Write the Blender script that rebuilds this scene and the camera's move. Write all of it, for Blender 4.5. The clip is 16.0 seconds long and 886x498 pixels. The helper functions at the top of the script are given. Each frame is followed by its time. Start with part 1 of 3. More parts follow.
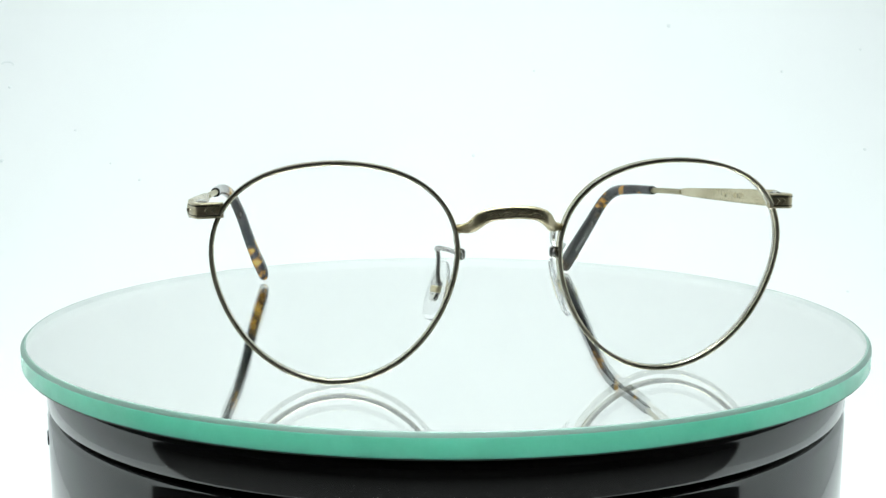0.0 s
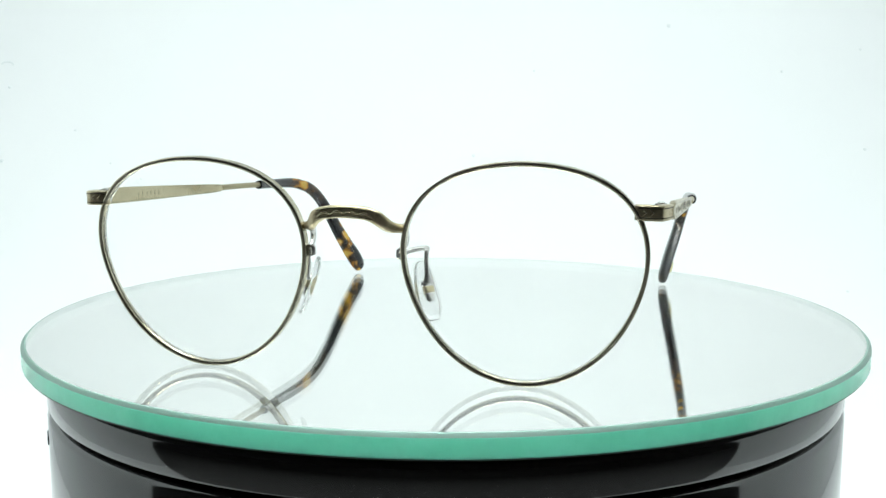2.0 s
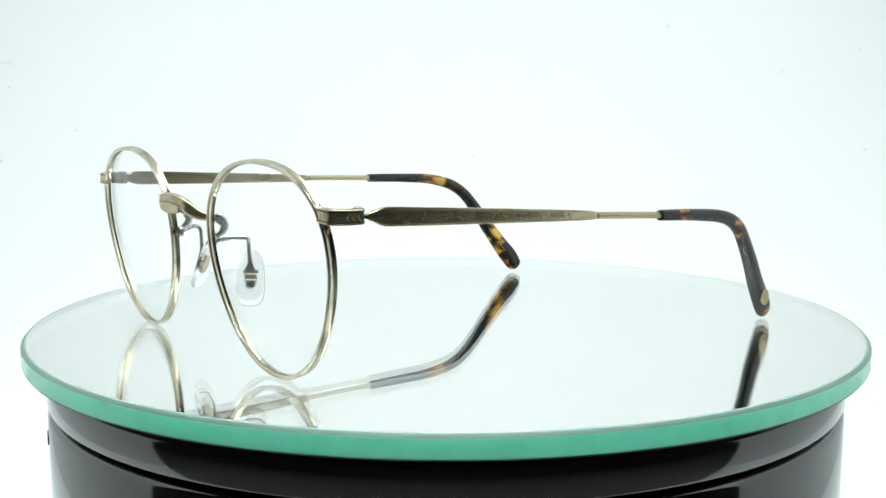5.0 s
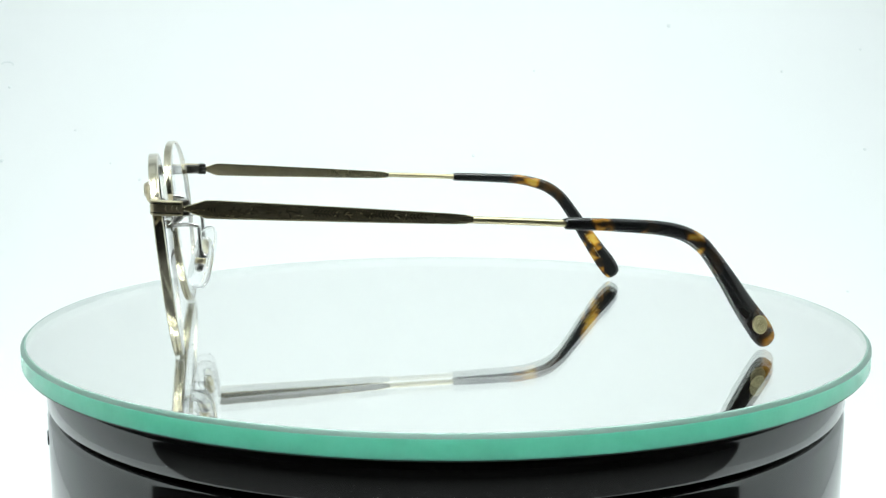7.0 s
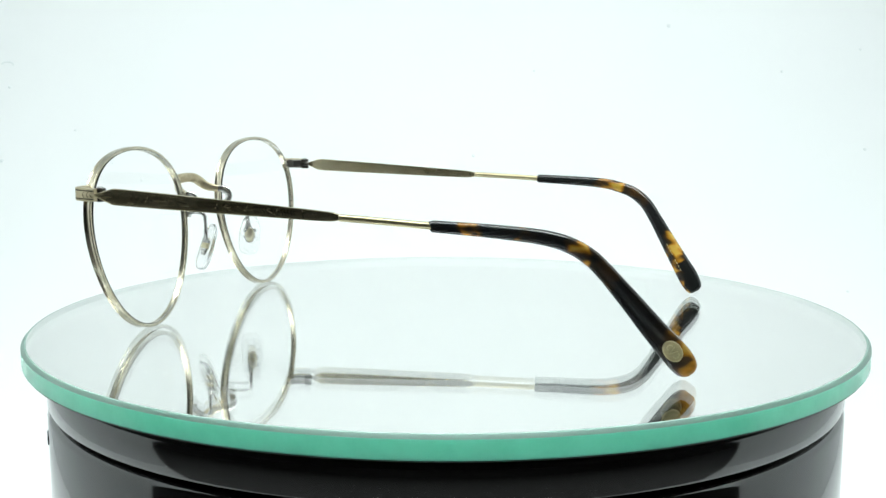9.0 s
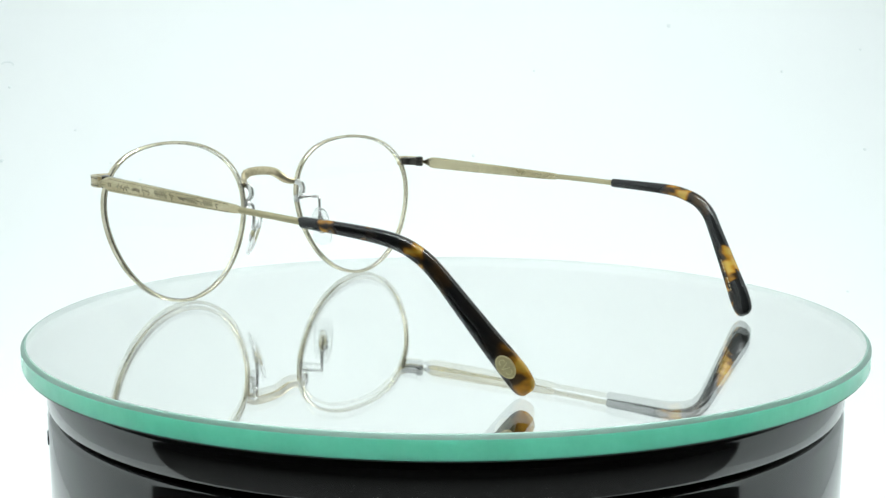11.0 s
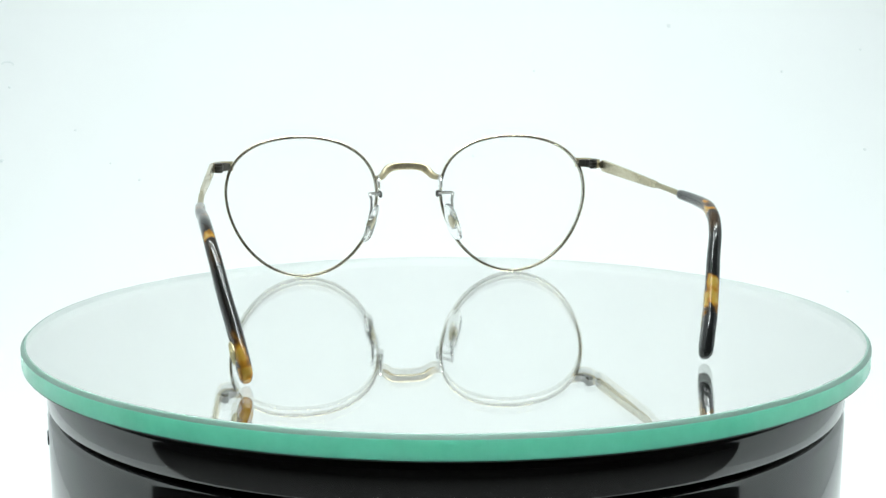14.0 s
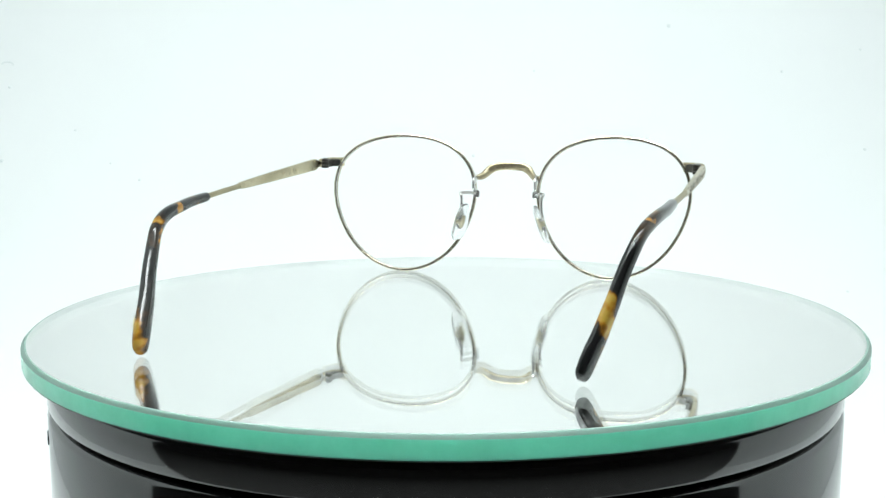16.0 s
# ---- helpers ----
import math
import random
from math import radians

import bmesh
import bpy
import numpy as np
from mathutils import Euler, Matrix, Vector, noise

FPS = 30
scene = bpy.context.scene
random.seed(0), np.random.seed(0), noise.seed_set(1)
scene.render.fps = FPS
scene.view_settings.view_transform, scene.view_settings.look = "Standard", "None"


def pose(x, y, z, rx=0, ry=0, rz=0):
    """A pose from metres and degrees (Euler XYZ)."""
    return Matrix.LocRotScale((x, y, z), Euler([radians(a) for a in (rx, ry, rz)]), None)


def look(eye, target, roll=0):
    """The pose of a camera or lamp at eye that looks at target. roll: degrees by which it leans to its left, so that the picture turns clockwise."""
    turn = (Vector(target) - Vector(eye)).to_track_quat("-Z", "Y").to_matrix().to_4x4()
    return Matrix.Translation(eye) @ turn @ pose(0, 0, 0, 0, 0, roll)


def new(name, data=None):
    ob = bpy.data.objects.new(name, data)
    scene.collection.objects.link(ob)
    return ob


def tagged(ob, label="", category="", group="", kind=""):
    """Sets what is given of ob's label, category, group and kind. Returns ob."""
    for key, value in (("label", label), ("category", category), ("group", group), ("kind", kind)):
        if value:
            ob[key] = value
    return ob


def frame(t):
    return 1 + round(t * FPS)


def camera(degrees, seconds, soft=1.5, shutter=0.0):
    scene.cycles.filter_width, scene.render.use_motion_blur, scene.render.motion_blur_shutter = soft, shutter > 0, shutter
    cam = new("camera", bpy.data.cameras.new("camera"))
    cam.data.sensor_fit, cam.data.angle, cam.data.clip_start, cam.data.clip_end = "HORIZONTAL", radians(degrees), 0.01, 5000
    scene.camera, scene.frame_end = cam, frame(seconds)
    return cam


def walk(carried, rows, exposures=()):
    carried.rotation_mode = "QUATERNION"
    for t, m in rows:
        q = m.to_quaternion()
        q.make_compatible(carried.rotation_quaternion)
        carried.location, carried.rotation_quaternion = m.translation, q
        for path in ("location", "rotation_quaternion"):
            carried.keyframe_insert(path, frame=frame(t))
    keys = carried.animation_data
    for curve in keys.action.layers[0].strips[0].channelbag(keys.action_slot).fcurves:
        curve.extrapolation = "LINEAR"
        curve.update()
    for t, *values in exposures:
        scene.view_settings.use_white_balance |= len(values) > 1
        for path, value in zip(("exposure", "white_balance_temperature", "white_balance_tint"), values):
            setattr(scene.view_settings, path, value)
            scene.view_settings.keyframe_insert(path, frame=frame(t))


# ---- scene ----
# The camera stands still before a small light tent; a pair of glasses turns on a mirror disc.
cam = camera(43.74, 16.0, soft=1.45)
EYE = pose(0.0, -0.29138, 0.0577, 90 - 7.82, 0, 0.143)
walk(cam, [(0.0, EYE), (16.0, EYE)])

MM = 0.001
DISC_R = 0.1069        # mirror disc
DISC_T = 0.0047
BASE_R = 0.1016         # black turntable
FLOOR_Z = -0.09


# ---- world, lamps ----
world = bpy.data.worlds.new("room")
scene.world = world
world.use_nodes = True
world.node_tree.nodes["Background"].inputs["Color"].default_value = (0.55, 0.62, 0.65, 1)
world.node_tree.nodes["Background"].inputs["Strength"].default_value = 0.05
scene.view_settings.exposure = 0.0


def area_lamp(name, eye, target, sx, sy, watts, colour):
    data = bpy.data.lights.new(name, "AREA")
    data.shape, data.size, data.size_y = "RECTANGLE", sx, sy
    data.energy, data.color = watts, colour
    ob = new(name, data)
    ob.matrix_world = look(eye, target)
    return ob


COOL = (0.905, 1.0, 0.992)
for y in (-0.135, -0.02):
    area_lamp("led_or_fill_lamp", (0.0, y, 0.42), (0.0, y + 0.01, 0.0), 0.39, 0.025, 1.55, COOL)
# weak unseen fill, added only to lift the upper backdrop; not an LED bar
area_lamp("led_or_fill_lamp", (0.0, 0.20, 0.42), (0.0, 0.42, 0.16), 0.56, 0.05, 0.015, COOL)


# ---- materials ----
def material(name, colour=(0.8, 0.8, 0.8), rough=0.5, metal=0.0, **extra):
    m = bpy.data.materials.new(name)
    m.use_nodes = True
    b = m.node_tree.nodes["Principled BSDF"]
    b.inputs["Base Color"].default_value = (*colour, 1)
    b.inputs["Roughness"].default_value = rough
    b.inputs["Metallic"].default_value = metal
    for key, value in extra.items():
        b.inputs[key.replace("_", " ")].default_value = value
    return m


def node(m, kind, **inputs):
    n = m.node_tree.nodes.new(kind)
    for key, value in inputs.items():
        n.inputs[key.replace("_", " ")].default_value = value
    return n


def link(m, a, b):
    m.node_tree.links.new(a, b)


def coords(m, sx=1.0, sy=1.0, sz=1.0):
    tc = node(m, "ShaderNodeTexCoord")
    mp = node(m, "ShaderNodeMapping")
    mp.inputs["Scale"].default_value = (sx, sy, sz)
    link(m, tc.outputs["Object"], mp.inputs["Vector"])
    return mp.outputs["Vector"]


def ramp(m, fac, stops, constant=False):
    r = node(m, "ShaderNodeValToRGB")
    if constant:
        r.color_ramp.interpolation = "CONSTANT"
    els = r.color_ramp.elements
    while len(els) < len(stops):
        els.new(0.5)
    for el, (pos, col) in zip(els, stops):
        el.position = pos
        el.color = (*col, 1) if len(col) == 3 else col
    link(m, fac, r.inputs["Fac"])
    return r.outputs["Color"]


def noise_of(m, vec, scale, detail=4.0, rough=0.55):
    n = node(m, "ShaderNodeTexNoise", Scale=scale, Detail=detail, Roughness=rough)
    link(m, vec, n.inputs["Vector"])
    return n.outputs["Fac"]


def bump(m, height, strength, distance):
    b = node(m, "ShaderNodeBump", Strength=strength, Distance=distance)
    link(m, height, b.inputs["Height"])
    link(m, b.outputs["Normal"], m.node_tree.nodes["Principled BSDF"].inputs["Normal"])


def worn_metal(name, dark, light, rough_lo, rough_hi, scale=220.0, stretch=(1, 0.25, 1), relief=0.00004):
    """Antique plated metal: patina in two scales, brushed fine grain."""
    m = material(name, light, rough_lo, 1.0)
    b = m.node_tree.nodes["Principled BSDF"]
    v = coords(m, *stretch)
    big = noise_of(m, v, scale, 5.0)
    fine = noise_of(m, coords(m, 1.0, 0.2, 2.0), scale * 14, 3.0)
    mix = node(m, "ShaderNodeMath")
    mix.operation = "MULTIPLY_ADD"
    mix.inputs[1].default_value = 0.35
    link(m, fine, mix.inputs[0])
    link(m, big, mix.inputs[2])
    link(m, ramp(m, mix.outputs[0], [(0.42, dark), (0.78, light)]), b.inputs["Base Color"])
    r = node(m, "ShaderNodeMapRange")
    r.inputs["To Min"].default_value, r.inputs["To Max"].default_value = rough_hi, rough_lo
    link(m, big, r.inputs["Value"])
    link(m, r.outputs["Result"], b.inputs["Roughness"])
    bump(m, fine, 0.25, relief)
    return m


brass = worn_metal("antique_brass", (0.35, 0.308, 0.21), (0.61, 0.56, 0.44), 0.13, 0.23, relief=0.00001)
temple_brass = worn_metal("brushed_antique_brass", (0.31, 0.258, 0.14), (0.55, 0.485, 0.325), 0.19, 0.32)
engraved_brass = worn_metal("engraved_brown_brass", (0.26, 0.215, 0.13), (0.53, 0.455, 0.31), 0.30, 0.44, scale=420.0, relief=0.00001)
gold = worn_metal("pale_gold", (0.29, 0.255, 0.15), (0.38, 0.335, 0.21), 0.35, 0.45, relief=0.00001)
relief_brass = worn_metal("raised_antique_brass", (0.36, 0.31, 0.18), (0.60, 0.54, 0.38), 0.25, 0.4)
silver = worn_metal("nickel_silver", (0.34, 0.335, 0.325), (0.66, 0.65, 0.63), 0.18, 0.32)
emblem_gold = worn_metal("emblem_gold", (0.36, 0.31, 0.165), (0.50, 0.44, 0.26), 0.42, 0.55)
emblem_ground = worn_metal("emblem_ground", (0.22, 0.19, 0.10), (0.38, 0.335, 0.19), 0.38, 0.5)
stamp_mark = material("stamped_metal", (0.18, 0.148, 0.088), 0.24, 1.0)
faint_stamp = worn_metal("faint_stamped_metal", (0.295, 0.245, 0.132), (0.52, 0.455, 0.30), 0.21, 0.34)
dark_steel = worn_metal("dark_steel", (0.03, 0.029, 0.026), (0.12, 0.113, 0.10), 0.25, 0.4)
patina = material("dark_patina", (0.05, 0.042, 0.025), 0.5, 0.6)

lens_glass = material("clear_demo_lens", (0.997, 1.0, 0.998), 0.0, 0.0, Transmission_Weight=1.0, IOR=1.15)
pad_plastic = material("clear_soft_plastic", (0.95, 0.955, 0.955), 0.07, 0.0, Transmission_Weight=0.94, IOR=1.30)


def tortoise(name, y0, y1, stops, seed):
    """Dark acetate with amber flames along its length."""
    m = material(name, (0.01, 0.0085, 0.0075), 0.13, 0.0, Specular_IOR_Level=0.36)
    b = m.node_tree.nodes["Principled BSDF"]
    tc = node(m, "ShaderNodeTexCoord")
    sep = node(m, "ShaderNodeSeparateXYZ")
    link(m, tc.outputs["Object"], sep.inputs[0])
    mp = node(m, "ShaderNodeMapping")
    mp.inputs["Location"].default_value = (seed, seed * 0.7, 0)
    mp.inputs["Scale"].default_value = (1.0, 0.4, 1.0)
    link(m, tc.outputs["Object"], mp.inputs["Vector"])
    wob = noise_of(m, mp.outputs["Vector"], 250.0, 1.5, 0.5)
    shift = node(m, "ShaderNodeMath")
    shift.operation = "MULTIPLY_ADD"
    shift.inputs[1].default_value = 0.0105
    link(m, wob, shift.inputs[0])
    link(m, sep.outputs["Y"], shift.inputs[2])
    mr = node(m, "ShaderNodeMapRange")
    mr.inputs["From Min"].default_value, mr.inputs["From Max"].default_value = y0 + 0.00525, y1 + 0.00525
    link(m, shift.outputs[0], mr.inputs["Value"])
    mask = ramp(m, mr.outputs["Result"], [(p, (v, v, v)) for p, v in stops])
    cloud = noise_of(m, mp.outputs["Vector"], 300.0, 2.0, 0.45)
    gain = ramp(m, cloud, [(0.37, (0.05, 0.05, 0.05)), (0.45, (0.35, 0.35, 0.35)), (0.60, (1, 1, 1))])
    both = node(m, "ShaderNodeMath")
    both.operation = "MULTIPLY"
    link(m, mask, both.inputs[0])
    link(m, gain, both.inputs[1])
    col = ramp(m, both.outputs[0], [(0.0, (0.010, 0.0105, 0.0105)), (0.25, (0.05, 0.026, 0.009)), (0.55, (0.42, 0.185, 0.017)), (1.0, (0.90, 0.60, 0.11))])
    link(m, col, b.inputs["Base Color"])
    clear = node(m, "ShaderNodeMath")
    clear.operation = "MULTIPLY"
    clear.inputs[1].default_value = 0.6
    link(m, both.outputs[0], clear.inputs[0])
    link(m, clear.outputs[0], b.inputs["Transmission Weight"])
    return m


tort_b = tortoise("tortoiseshell_acetate", 0.085, 0.137, [(0.075, 0), (0.095, 0.95), (0.16, 0.9), (0.185, 0), (0.325, 0), (0.34, 0.9), (0.37, 0.8), (0.39, 0), (0.50, 0), (0.53, 0.95), (0.59, 0.85), (0.62, 0.05), (0.68, 0.2), (0.71, 0), (0.91, 0.04), (0.95, 0.4), (0.995, 0.75)], 3.1)
tort_a = tortoise("tortoiseshell_acetate", 0.085, 0.135, [(0.02, 0), (0.345, 0), (0.375, 0.9), (0.49, 0.85), (0.52, 0.05), (0.57, 0.25), (0.64, 0.2), (0.68, 0), (0.80, 0), (0.825, 0.95), (0.89, 0.9), (0.91, 0)], 7.7)

top_glass = material("mirror_glass", (0.996, 1.0, 0.993), 0.0, 0.0, Transmission_Weight=1.0, IOR=1.48)
edge_glass = material("green_glass_edge", (0.104, 0.358, 0.272), 0.18, 0.0, Subsurface_Weight=1.0, Subsurface_Scale=0.006, IOR=1.5)
edge_glass.node_tree.nodes["Principled BSDF"].inputs["Subsurface Radius"].default_value = (0.7, 1.0, 0.9)
bevel_glass = material("ground_glass_bevel", (0.14, 0.21, 0.18), 0.45, 0.0, Subsurface_Weight=1.0, Subsurface_Scale=0.003, IOR=1.5)
bevel_glass.node_tree.nodes["Principled BSDF"].inputs["Subsurface Radius"].default_value = (0.8, 1.0, 0.95)
_v = coords(edge_glass)
link(edge_glass, ramp(edge_glass, noise_of(edge_glass, _v, 160.0, 5.0, 0.65), [(0.3, (0.148, 0.372, 0.292)), (0.7, (0.178, 0.422, 0.338))]), edge_glass.node_tree.nodes["Principled BSDF"].inputs["Base Color"])
bump(edge_glass, noise_of(edge_glass, _v, 1400.0, 2.0), 0.1, 0.00005)
# inner edge face, its pale tone standing in for backdrop light through glass
inner_glass = material("backlit_glass_rim", (0.35, 0.38, 0.373), 0.5)
silvering = material("mirror_silvering", (0.992, 1.0, 0.988), 0.01, 1.0)
backing = material("mirror_back_paint", (0.03, 0.03, 0.03), 0.6)

black_gloss = material("black_glossy_plastic", (0.0135, 0.0128, 0.0124), 0.08, 0.0, Specular_IOR_Level=1.0)
_v = coords(black_gloss)
bump(black_gloss, noise_of(black_gloss, _v, 900.0, 3.0), 0.02, 0.0001)
link(black_gloss, ramp(black_gloss, noise_of(black_gloss, _v, 60.0, 4.0), [(0.3, (0.05, 0.05, 0.05)), (0.7, (0.09, 0.09, 0.09))]), black_gloss.node_tree.nodes["Principled BSDF"].inputs["Roughness"])
black_matt = material("black_matt_plastic", (0.01, 0.01, 0.01), 0.5)

paper = material("white_backdrop_paper", (0.86, 0.87, 0.87), 0.85)
_v = coords(paper)
link(paper, ramp(paper, noise_of(paper, _v, 3.0, 3.0), [(0.3, (0.845, 0.86, 0.86)), (0.7, (0.87, 0.88, 0.88))]), paper.node_tree.nodes["Principled BSDF"].inputs["Base Color"])
bump(paper, noise_of(paper, _v, 700.0, 3.0), 0.06, 0.0003)
tent_white = material("white_tent_fabric", (0.86, 0.87, 0.87), 0.9)
dust = material("camera_dust", (0.77, 0.795, 0.795), 0.9)
dark_room = material("dark_room_cloth", (0.155, 0.154, 0.151), 0.9)


# ---- builders ----
def part(name, bm, mat, parent=None, label="", smooth=True):
    """Links a bmesh as one mesh object under a thing or a part."""
    me = bpy.data.meshes.new(name)
    bm.normal_update()
    bm.to_mesh(me)
    bm.free()
    for mt in (mat if isinstance(mat, (list, tuple)) else (mat,)):
        me.materials.append(mt)
    if smooth:
        me.shade_smooth()
        me.set_sharp_from_angle(angle=radians(38))
    ob = new(name, me)
    if parent is not None:
        ob.parent = parent
    if label:
        tagged(ob, label=label)
    return ob


def section(a, b, n=12, power=2.0):
    """A rounded section: half sizes a (side) and b (up); a higher power is squarer."""
    out = []
    for i in range(n):
        w = 2 * math.pi * (i + 0.5) / n
        c, s = math.cos(w), math.sin(w)
        out.append((a * math.copysign(abs(c) ** (2 / power), c), b * math.copysign(abs(s) ** (2 / power), s)))
    return out


def smooth_path(pts, per=6):
    """Catmull-Rom through rows of numbers (place and sizes together)."""
    pts = [np.array(p, float) for p in pts]
    q = [2 * pts[0] - pts[1], *pts, 2 * pts[-1] - pts[-2]]
    out = []
    for i in range(1, len(q) - 2):
        for k in range(per):
            u = k / per
            out.append(0.5 * (2 * q[i] + (q[i + 1] - q[i - 1]) * u + (2 * q[i - 1] - 5 * q[i] + 4 * q[i + 1] - q[i + 2]) * u * u + (3 * q[i] - q[i - 1] - 3 * q[i + 1] + q[i + 2]) * u ** 3))
    out.append(pts[-1])
    return out


def sweep(rows, up=(0, 0, 1), n=12, power=2.0, bm=None):
    """A solid bar along rows of (x, y, z, half side, half height) in millimetres, its height towards up."""
    bm = bm or bmesh.new()
    up = Vector(up)
    pts = [Vector(r[:3]) * MM for r in rows]
    rings = []
    for i, r in enumerate(rows):
        d = (pts[min(i + 1, len(pts) - 1)] - pts[max(i - 1, 0)]).normalized()
        side = d.cross(up)
        side = side.normalized() if side.length > 1e-4 else Vector((1, 0, 0))
        top = side.cross(d).normalized()
        rings.append([bm.verts.new(pts[i] + side * a + top * b) for a, b in section(r[3] * MM, r[4] * MM, n, power)])
    for a, b in zip(rings, rings[1:]):
        for k in range(n):
            bm.faces.new((a[k], a[(k + 1) % n], b[(k + 1) % n], b[k]))
    bm.faces.new(rings[0][::-1])
    bm.faces.new(rings[-1])
    bmesh.ops.recalc_face_normals(bm, faces=bm.faces[:])
    return bm


def lathe(profile, n=128, bm=None, cap=True):
    """Turns (radius, z) rows round the z axis."""
    bm = bm or bmesh.new()
    rings = []
    for r, z in profile:
        if r < 1e-6:
            rings.append([bm.verts.new((0, 0, z))])
        else:
            rings.append([bm.verts.new((r * math.cos(2 * math.pi * k / n), r * math.sin(2 * math.pi * k / n), z)) for k in range(n)])
    for a, b in zip(rings, rings[1:]):
        for k in range(n):
            j = (k + 1) % n
            if len(a) == 1:
                bm.faces.new((a[0], b[j], b[k]))
            elif len(b) == 1:
                bm.faces.new((a[k], a[j], b[0]))
            else:
                bm.faces.new((a[k], a[j], b[j], b[k]))
    bmesh.ops.recalc_face_normals(bm, faces=bm.faces[:])
    return bm


def box(x0, y0, z0, x1, y1, z1, bevel=0.0, bm=None):
    bm = bm or bmesh.new()
    made = bmesh.ops.create_cube(bm, size=1.0, matrix=Matrix.Translation(((x0 + x1) / 2, (y0 + y1) / 2, (z0 + z1) / 2)) @ Matrix.Diagonal((x1 - x0, y1 - y0, z1 - z0, 1)))
    if bevel:
        edges = list({e for v in made["verts"] for e in v.link_edges})
        bmesh.ops.bevel(bm, geom=edges, offset=bevel, segments=2, affect="EDGES", profile=0.5)
    return bm


# ---- the light tent and the room before it ----
TENT_Y = -0.108        # its open front


def tent():
    def half(y):
        """Half the tent's width, which grows towards the back."""
        return 0.205 + 0.35 * (y - TENT_Y)

    bm = bmesh.new()
    # one sheet: floor, curve, back wall, with thickness
    line = [(TENT_Y, FLOOR_Z), (0.16, FLOOR_Z)]
    rad = 0.26
    for k in range(1, 25):
        w = math.pi / 2 * k / 24
        line.append((0.16 + rad * math.sin(w), FLOOR_Z + rad * (1 - math.cos(w))))
    line.append((0.42, 0.44))
    back = [(y + 0.002 * (1 if i > 1 else 0), z - 0.002 * (1 if i < 25 else 0)) for i, (y, z) in enumerate(line)]
    a = [[bm.verts.new((s * (half(y) - 0.002), y, z)) for y, z in line] for s in (-1, 1)]
    b = [[bm.verts.new((s * (half(y) - 0.002), y, z)) for y, z in back] for s in (-1, 1)]
    for i in range(len(line) - 1):
        bm.faces.new((a[0][i], a[1][i], a[1][i + 1], a[0][i + 1]))
        bm.faces.new((b[0][i], b[0][i + 1], b[1][i + 1], b[1][i]))
        bm.faces.new((a[0][i], a[0][i + 1], b[0][i + 1], b[0][i]))
        bm.faces.new((a[1][i], b[1][i], b[1][i + 1], a[1][i + 1]))
    bmesh.ops.recalc_face_normals(bm, faces=bm.faces[:])
    sheet = part("backdrop", bm, paper)
    tagged(sheet, "seamless white paper sweep behind and under the turntable", "backdrop", kind="structure")

    def wall(name, x0, y0, z0, x1, y1, z1, mat, label, category="wall"):
        tagged(part(name, box(x0, y0, z0, x1, y1, z1), mat, smooth=False), label, category, kind="structure")

    for name, s in (("wall_west", -1), ("wall_east", 1)):
        bm = bmesh.new()
        foot = [(s * half(TENT_Y), TENT_Y), (s * half(0.45), 0.45), (s * (half(0.45) + 0.012), 0.45), (s * (half(TENT_Y) + 0.012), TENT_Y)]
        rings = [[bm.verts.new((x, y, z)) for x, y in foot] for z in (FLOOR_Z - 0.003, 0.44)]
        for k in range(4):
            bm.faces.new((rings[0][k], rings[0][(k + 1) % 4], rings[1][(k + 1) % 4], rings[1][k]))
        bm.faces.new(rings[0])
        bm.faces.new(rings[1])
        bmesh.ops.recalc_face_normals(bm, faces=bm.faces[:])
        tagged(part(name, bm, tent_white, smooth=False), "plain white fabric side of the light tent", "wall", kind="structure")
    wall("wall_north", -0.42, 0.43, FLOOR_Z - 0.003, 0.42, 0.45, 0.44, tent_white, "plain white fabric back of the light tent")
    wall("ceiling", -0.42, TENT_Y, 0.442, 0.42, 0.45, 0.46, tent_white, "plain white fabric top of the light tent", "ceiling")
    wall("floor", -0.9, -1.0, FLOOR_Z - 0.03, 0.9, 0.5, FLOOR_Z - 0.004, dark_room, "dark plain table under the light tent", "floor")
    wall("wall_south", -0.9, -1.02, FLOOR_Z - 0.03, 0.9, -1.0, 0.9, dark_room, "dark plain wall of the room", "wall")
    for k, x in (("room_wall_west", -0.92), ("room_wall_east", 0.90)):
        wall(k, x, -1.02, FLOOR_Z - 0.03, x + 0.02, 0.5, 0.9, dark_room, "dark plain wall of the room", "wall")
    wall("room_ceiling", -0.92, -1.02, 0.9, 0.92, 0.5, 0.92, dark_room, "dark plain ceiling of the room", "ceiling")
    # faint flecks added on the paper in place of dust in the camera
    for x, w, r in ((0.1391, 74.8, 1.3), (-0.2254, 59.4, 0.9), (-0.1818, 51.7, 1.0), (0.0167, 55.5, 1.1), (0.0547, 68.3, 0.8), (-0.2693, 65.9, 1.0), (0.2526, 56.5, 1.1), (0.2080, 68.2, 0.9), (-0.2010, 54.3, 0.7), (-0.2666, 54.7, 1.2), (0.2192, 33.2, 0.9), (0.2577, 71.4, 0.8)):
        bm = lathe([(0, 0.00035), (r * 0.6 * MM, 0.00035), (r * MM, 0.0001), (0, 0.0001)], 14)
        w = radians(w)
        bm.transform(Matrix.Translation((x, 0.16 + 0.2595 * math.sin(w), FLOOR_Z + 0.26 - 0.2595 * math.cos(w))) @ Matrix.Rotation(w, 4, "X"))
        part("fleck", bm, dust, sheet)
    bm = sweep([(4.0 * math.cos(a), 3.0 * math.sin(a) - 2.0, 0.2, 0.6, 0.15) for a in np.linspace(0.25, 2.7, 14)], n=6)
    w = radians(69.4)
